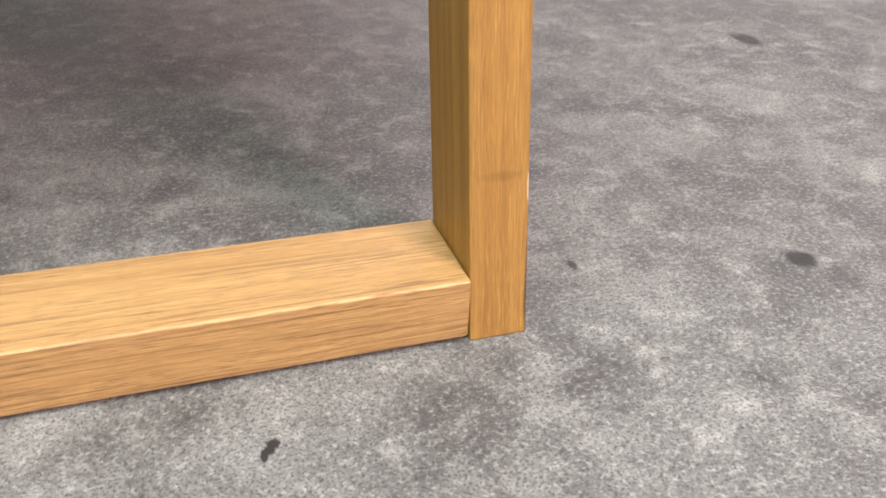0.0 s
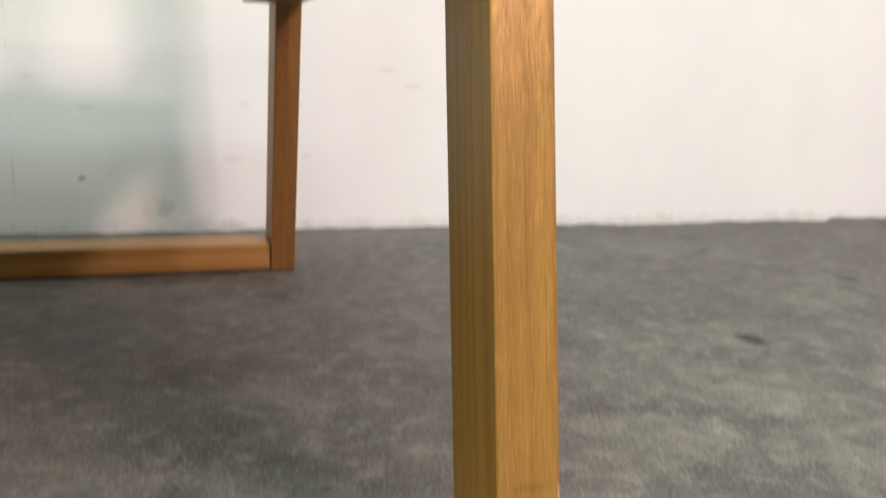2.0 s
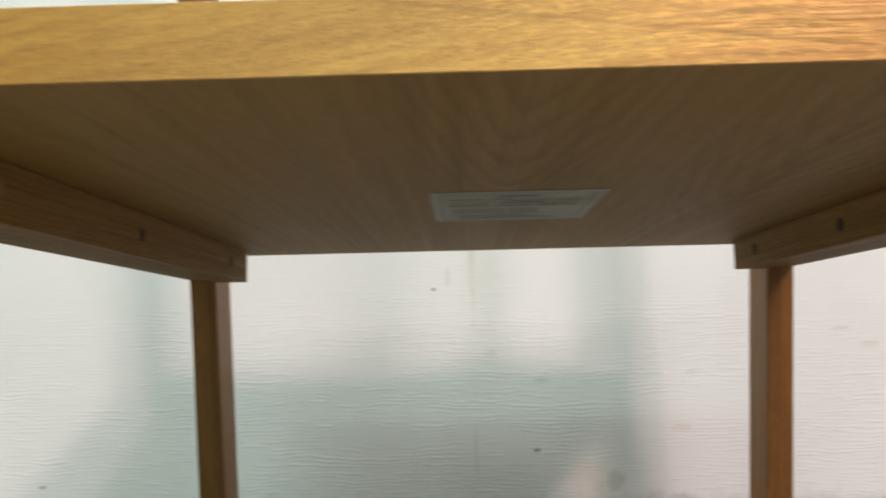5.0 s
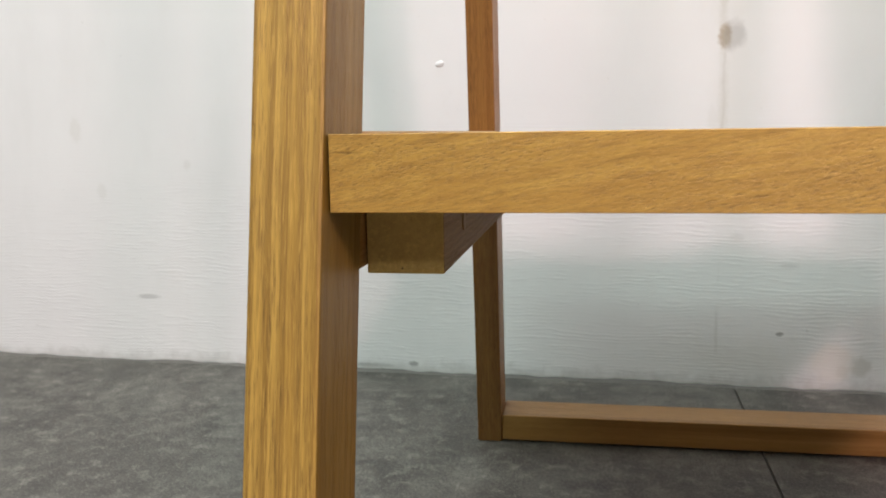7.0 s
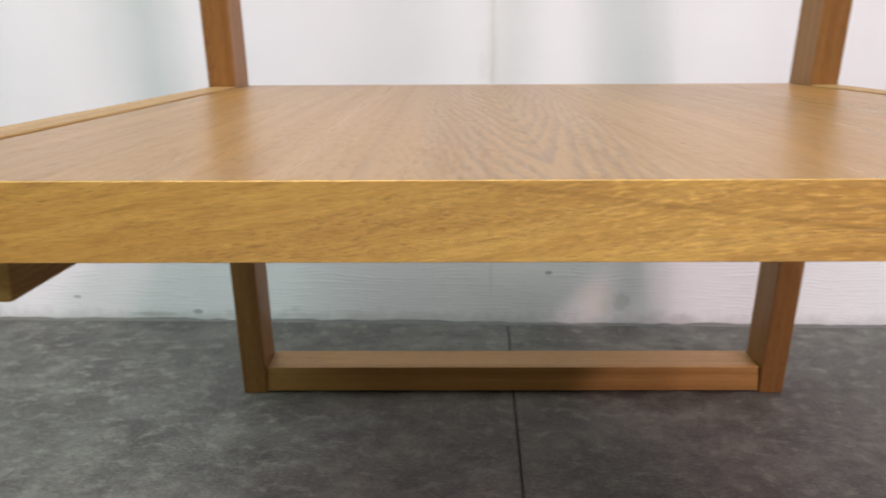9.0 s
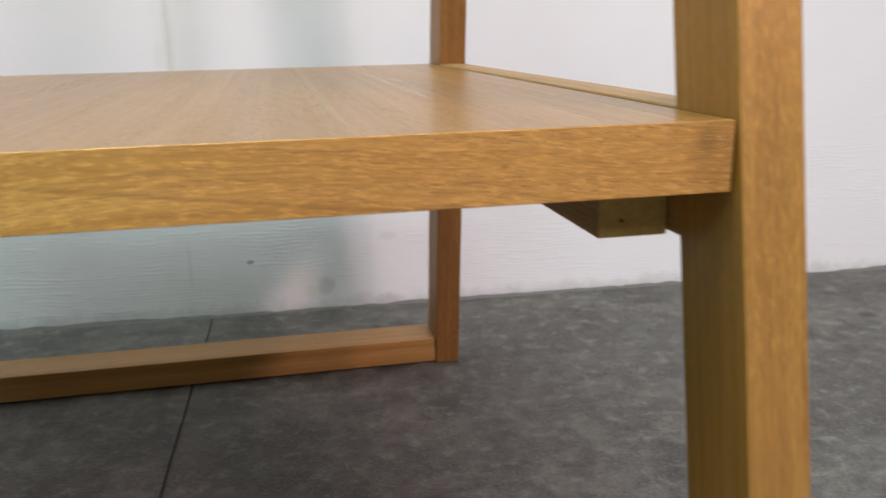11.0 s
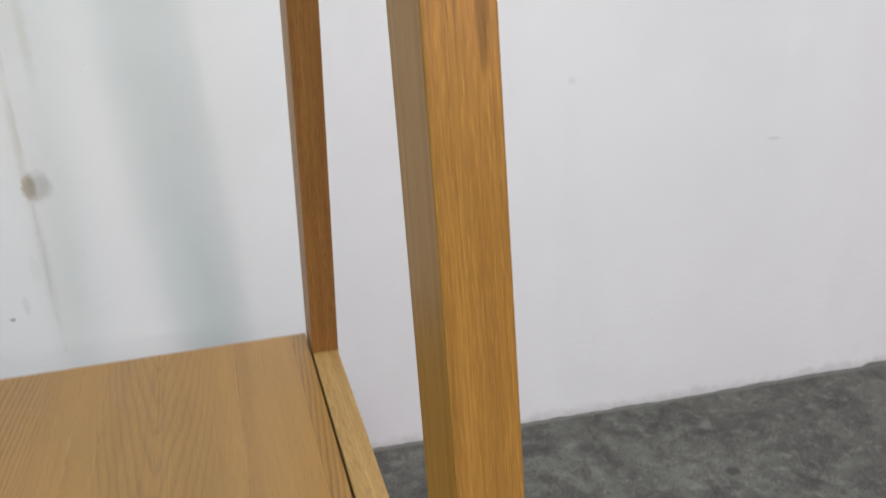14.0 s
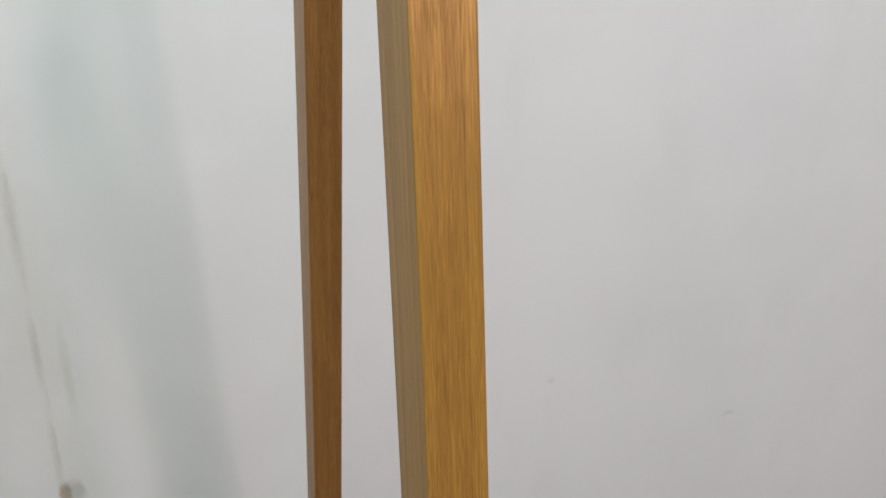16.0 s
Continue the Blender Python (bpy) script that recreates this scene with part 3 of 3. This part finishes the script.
X0, X1, Y0, TOP = -4.4, 5.2, -8.6, 4.1


def wall_y(x):
    return WALL_Y + WALL_SLOPE * x


def seam_x(y):
    return -0.0203 + 0.0371 * (y - 0.3)


def slab_half(x_out, side):
    """Half of the concrete floor, up to the saw-cut joint."""
    bm = bmesh.new()
    gap = 0.0017 * side
    ys = [Y0 + (1.5 - Y0) * k / 32 for k in range(33)]
    rough = [(random.random() - 0.5) * 0.0012 for _ in ys]
    near = [(seam_x(y) + gap + rough[k], y) for k, y in enumerate(ys)]
    top = [bm.verts.new((x, y, 0.0)) for x, y in near] + [bm.verts.new((x_out, ys[-1], 0.0)), bm.verts.new((x_out, ys[0], 0.0))]
    face = bm.faces.new(top)
    made = bmesh.ops.extrude_face_region(bm, geom=[face])["geom"]
    for v in made:
        if isinstance(v, bmesh.types.BMVert):
            v.co.z -= 0.05
    return bm


floor = tagged(new("floor"), "worn grey concrete floor with a straight dark joint and small dark stains", "floor", kind="structure")
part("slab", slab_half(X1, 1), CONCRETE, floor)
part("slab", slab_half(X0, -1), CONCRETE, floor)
joint = hexa([(seam_x(Y0) - 0.006, Y0, -0.045), (seam_x(Y0) + 0.006, Y0, -0.045), (seam_x(1.5) + 0.006, 1.5, -0.045), (seam_x(1.5) - 0.006, 1.5, -0.045),
              (seam_x(Y0) - 0.006, Y0, -0.003), (seam_x(Y0) + 0.006, Y0, -0.003), (seam_x(1.5) + 0.006, 1.5, -0.003), (seam_x(1.5) - 0.006, 1.5, -0.003)])
part("joint_filler", joint, DARK_FILL, floor, "dark dirt packed into the floor joint")

wall = tagged(new("wall_north"), "white painted board wall with fine horizontal ridges, rust stain and scuffs", "wall", kind="structure")


def wall_panel(xa, xb):
    return hexa([(xa, wall_y(xa), -0.01), (xb, wall_y(xb), -0.01), (xb, wall_y(xb) + 0.1, -0.01), (xa, wall_y(xa) + 0.1, -0.01),
                 (xa, wall_y(xa), TOP), (xb, wall_y(xb), TOP), (xb, wall_y(xb) + 0.1, TOP), (xa, wall_y(xa) + 0.1, TOP)])


SEAM = -0.018                               # two boards meet here under the paint
part("panel", wall_panel(X0, SEAM), WALL_PAINT, wall)
part("panel", wall_panel(SEAM, X1), WALL_PAINT, wall)


def paint_flake():
    """A loose blister of paint, lifted from the wall."""
    bm = bmesh.new()
    bmesh.ops.create_icosphere(bm, subdivisions=2, radius=1.0)
    for v in bm.verts:
        v.co += Vector((1, 0, 0)) * 0.35 * v.co.z + 0.18 * noise.noise_vector(v.co * 2.3)
    bm.transform(Matrix.Translation((-0.511, wall_y(-0.511) - 0.0005, 0.579)) @ Matrix.Diagonal((0.0080, 0.0022, 0.0055, 1)))
    return bm


part("paint_flake", paint_flake(), WALL_PAINT, wall, "small lifted blister of white paint")


def mortar_edge():
    """The uneven rim where the concrete runs up against the paint; a little higher past 1.65 m."""
    bm = bmesh.new()
    rows = []
    count = 840
    for k in range(count + 1):
        x = X0 + (X1 - X0) * k / count
        h = 0.0035 + 0.005 * max(0.0, noise.noise((x * 9.0, 3.1, 0.0))) + 0.0025 * noise.noise((x * 41.0, 1.7, 0.0)) + 0.002 * noise.noise((x * 3.0, 8.0, 0.0))
        h = max(0.0012, h) + (0.006 if x > 1.652 else 0.0)
        out = 0.004 + 0.003 * noise.noise((x * 14.0, 5.5, 2.0))
        y = wall_y(x)
        rows.append([bm.verts.new((x, y - out - 0.006, -0.002)), bm.verts.new((x, y - out, h * 0.55)), bm.verts.new((x, y - out * 0.4, h)), bm.verts.new((x, y + 0.01, h * 1.02))])
    for a, b in zip(rows, rows[1:]):
        for j in range(3):
            bm.faces.new((a[j], b[j], b[j + 1], a[j + 1]))
    return bm


tagged(part("trim", mortar_edge(), MORTAR, None), "ragged grey mortar rim along the foot of the wall", "trim", kind="structure")

# unseen walls and ceiling, added and kept dark to limit bounced light
for name, box in (("wall_west", (X0 - 0.1, X0, Y0, 1.45, 0, TOP)), ("wall_east", (X1, X1 + 0.1, Y0, 1.45, 0, TOP)), ("wall_south", (X0 - 0.1, X1 + 0.1, Y0 - 0.1, Y0, 0, TOP))):
    tagged(part(name, block(*box), PLASTER, None), "plain grey wall out of view, added to close the room", "wall", kind="structure")
tagged(part("ceiling", block(X0 - 0.1, X1 + 0.1, Y0 - 0.1, 1.5, TOP, TOP + 0.1), PLASTER, None), "plain grey ceiling out of view, added to close the room", "ceiling", kind="structure")

# ---------------------------------------------------------------- the shelf rack
HALF, W, D_FRONT, D_BACK, DEPTH = 0.403, 0.035, 0.0685, 0.0711, 0.9703
LEAN_F, LEAN_B, IN_F, IN_B = 0.1652, -0.1712, -0.0049, -0.0019
SHELF_TOP, SHELF_T, SHELF_Y0, SHELF_Y1, GAP = 0.4553, 0.0358, 0.0777, 0.8840, 0.0034
BAR_H, BAR_IN, POST_TOP = 0.0412, 0.0015, 1.80

rack = tagged(new("shelf_rack"), "tapered oak shelf rack with slanting square posts and one low shelf", "shelf rack")


def post(side, front):
    y0, depth, lean, inward = (0.0, D_FRONT, LEAN_F, IN_F) if front else (DEPTH - D_BACK, D_BACK, LEAN_B, IN_B)
    xa, xb = sorted((side * HALF, side * (HALF - W)))
    ring = [(xa, y0), (xb, y0), (xb, y0 + depth), (xa, y0 + depth)]
    low = [(x, y, 0.0) for x, y in ring]
    high = [(x + side * inward * POST_TOP, y + lean * POST_TOP, POST_TOP) for x, y in ring]
    along = (side * inward, lean, 1.0)
    m = axes((xa, y0, 0.0), along, (1, 0, 0))
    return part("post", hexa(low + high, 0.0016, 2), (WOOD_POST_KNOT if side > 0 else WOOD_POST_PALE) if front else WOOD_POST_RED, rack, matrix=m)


for side in (-1, 1):
    for front in (True, False):
        post(side, front)

for y0, y1, lean in ((BAR_IN, D_FRONT + 0.0065, 0.02), (DEPTH - D_BACK + BAR_IN, DEPTH - 0.002, -0.02)):
    x = HALF - W - 0.0006
    drop = 0.0008
    za, zb = (BAR_H, BAR_H - drop) if y0 < 0.5 else (BAR_H - drop, BAR_H)
    bm = hexa([(-x, y0, 0.0026), (x, y0, 0.0026), (x, y1, 0.0026), (-x, y1, 0.0026), (-x, y0, za), (x, y0, za), (x, y1, zb), (-x, y1, zb)], 0.0022, 3)
    part("bottom_bar", bm, WOOD_BAR if y0 < 0.5 else WOOD_POST, rack, matrix=axes((0, y0, 0), (1, 0, 0), (0, 1, 0)))

# side rails between the posts, and the cleats that carry the shelf
RAIL_Z0, CLEAT_Z0, CLEAT_W, CLEAT_Y0, CLEAT_Y1 = 0.3830, 0.3808, 0.0442, 0.1493, 0.832
for side in (-1, 1):
    xa, xb = sorted((side * (HALF - 0.002), side * (HALF - W - 0.0005)))
    f = lambda z: D_FRONT + LEAN_F * z + 0.0005
    b = lambda z: DEPTH - D_BACK + LEAN_B * z - 0.0005
    zt = SHELF_TOP + 0.0015
    bm = hexa([(xa, f(RAIL_Z0), RAIL_Z0), (xb, f(RAIL_Z0), RAIL_Z0), (xb, b(RAIL_Z0), RAIL_Z0), (xa, b(RAIL_Z0), RAIL_Z0),
               (xa, f(zt), zt), (xb, f(zt), zt), (xb, b(zt), zt), (xa, b(zt), zt)], 0.0022, 3)
    # downward faces take the darker cleat oak: shade put into the colour
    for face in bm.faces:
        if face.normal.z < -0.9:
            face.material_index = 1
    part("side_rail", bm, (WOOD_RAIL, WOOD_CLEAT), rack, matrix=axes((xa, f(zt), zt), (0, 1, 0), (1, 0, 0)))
    xi, xo = side * (HALF - W - CLEAT_W), side * (HALF - W - 0.0012)
    xa, xb = sorted((xi, xo))
    bm = block(xa, xb, CLEAT_Y0, CLEAT_Y1, CLEAT_Z0 - (0.0016 if side < 0 else 0.0), SHELF_TOP - SHELF_T - 0.0004, 0.0012, 2)
    for face in bm.faces:
        if face.normal.y < -0.9:
            face.material_index = 1
    cleat = part("cleat", bm, (WOOD_CLEAT, WOOD_CLEAT_END), rack, "oak cleat with pale sawn end and screw holes", axes((xa, CLEAT_Y0, CLEAT_Z0), (0, 1, 0), (1, 0, 0)))
    zmid = 0.5 * (CLEAT_Z0 + SHELF_TOP - SHELF_T)
    inward = (-side, 0, 0)
    part("wood_plug", disc((xi, 0.2238, 0.4008), inward, 0.0062, 0.0016), PLUG, cleat, "pale round wood plug")
    part("screw_hole", disc((xi, 0.517 if side > 0 else 0.460, 0.3995), inward, 0.0068, 0.0014), HOLE, cleat, "dark round disc standing in for a screw hole")
    part("screw_hole", disc((xi, 0.752, 0.4000), inward, 0.0072, 0.0014), HOLE, cleat, "dark round disc standing in for a screw hole")
    part("wood_plug", disc((side * 0.3503, 0.200, CLEAT_Z0 - (0.0016 if side < 0 else 0.0)), (0, 0, -1), 0.0066, 0.0014), PLUG, cleat, "pale round wood plug")
    part("nail_hole", disc((0.338, CLEAT_Y0, 0.391) if side > 0 else (-0.347, CLEAT_Y0, 0.3822), (0, -1, 0), 0.0012 if side > 0 else 0.0006, 0.0010, 10), HOLE, cleat, "tiny dark disc standing in for a nail hole")

# the shelf: veneered board, solid front band and side lippings
sx = HALF - W - GAP
LIP, BAND = 0.021, 0.0018
z0, z1 = SHELF_TOP - SHELF_T, SHELF_TOP
bm = block(-sx + LIP, sx - LIP, SHELF_Y0 + BAND, SHELF_Y1, z0, z1)
for face in bm.faces:
    if face.normal.z < -0.9:
        face.material_index = 1
board = part("shelf_board", bm, (WOOD_VENEER, WOOD_UNDER), rack, "veneered oak shelf board with lengthwise grain", axes((0.0, SHELF_Y0, z1), (0, 1, 0), (1, 0, 0)))
part("edge_band", block(-sx, sx, SHELF_Y0, SHELF_Y0 + BAND, z0, z1, 0.0003, 1), WOOD_BAND, board, "solid oak front edge band", axes((0, SHELF_Y0, z0), (1, 0, 0), (0, 1, 0)))
for side in (-1, 1):
    xa, xb = sorted((side * sx, side * (sx - LIP)))
    bm = block(xa, xb, SHELF_Y0 + BAND, SHELF_Y1, z0, z1, 0.0003, 1)
    part("side_lipping", bm, WOOD_VENEER, board, "oak side lipping", axes((xa, SHELF_Y0, z1), (0, 1, 0), (1, 0, 0)))


def sticker():
    """A paper label glued under the shelf, with a frame and rows of print too small to read."""
    xa, xb, ya, yb, z = -0.062, 0.086, 0.394, 0.568, z0 - 0.0003
    bm = block(xa, xb, ya, yb, z - 0.0003, z)

    def bar(u0, u1, v0, v1, index):
        deep = z - 0.00055
        corners = [(xa + (xb - xa) * u, ya + (yb - ya) * v, deep) for u, v in ((u0, v0), (u0, v1), (u1, v1), (u1, v0))]
        face = bm.faces.new([bm.verts.new(c) for c in corners])
        face.material_index = index

    for edge in ((0.05, 0.065, 0.06, 0.94), (0.93, 0.945, 0.06, 0.94), (0.065, 0.93, 0.06, 0.075), (0.065, 0.93, 0.925, 0.94)):
        bar(*edge, 2)
    bar(0.38, 0.62, 0.11, 0.15, 1)
    for row in range(5):
        v = 0.20 + 0.055 * row
        x = 0.10
        while x < 0.86:
            wide = min(0.08 + 0.20 * random.random(), 0.88 - x)
            bar(x, x + wide, v, v + 0.026, 1 if random.random() < 0.6 else 2)
            x += wide + 0.02 + 0.05 * random.random()
    bar(0.12, 0.45, 0.52, 0.70, 2)
    bar(0.47, 0.66, 0.51, 0.71, 2)
    for row in range(3):
        bar(0.12 + 0.03 * row, 0.60 + 0.1 * row, 0.75 + 0.05 * row, 0.775 + 0.05 * row, 1)
    return bm


part("sticker", sticker(), (PAPER, INK, INK_PALE), board, "greyish paper label with rows of fine print")
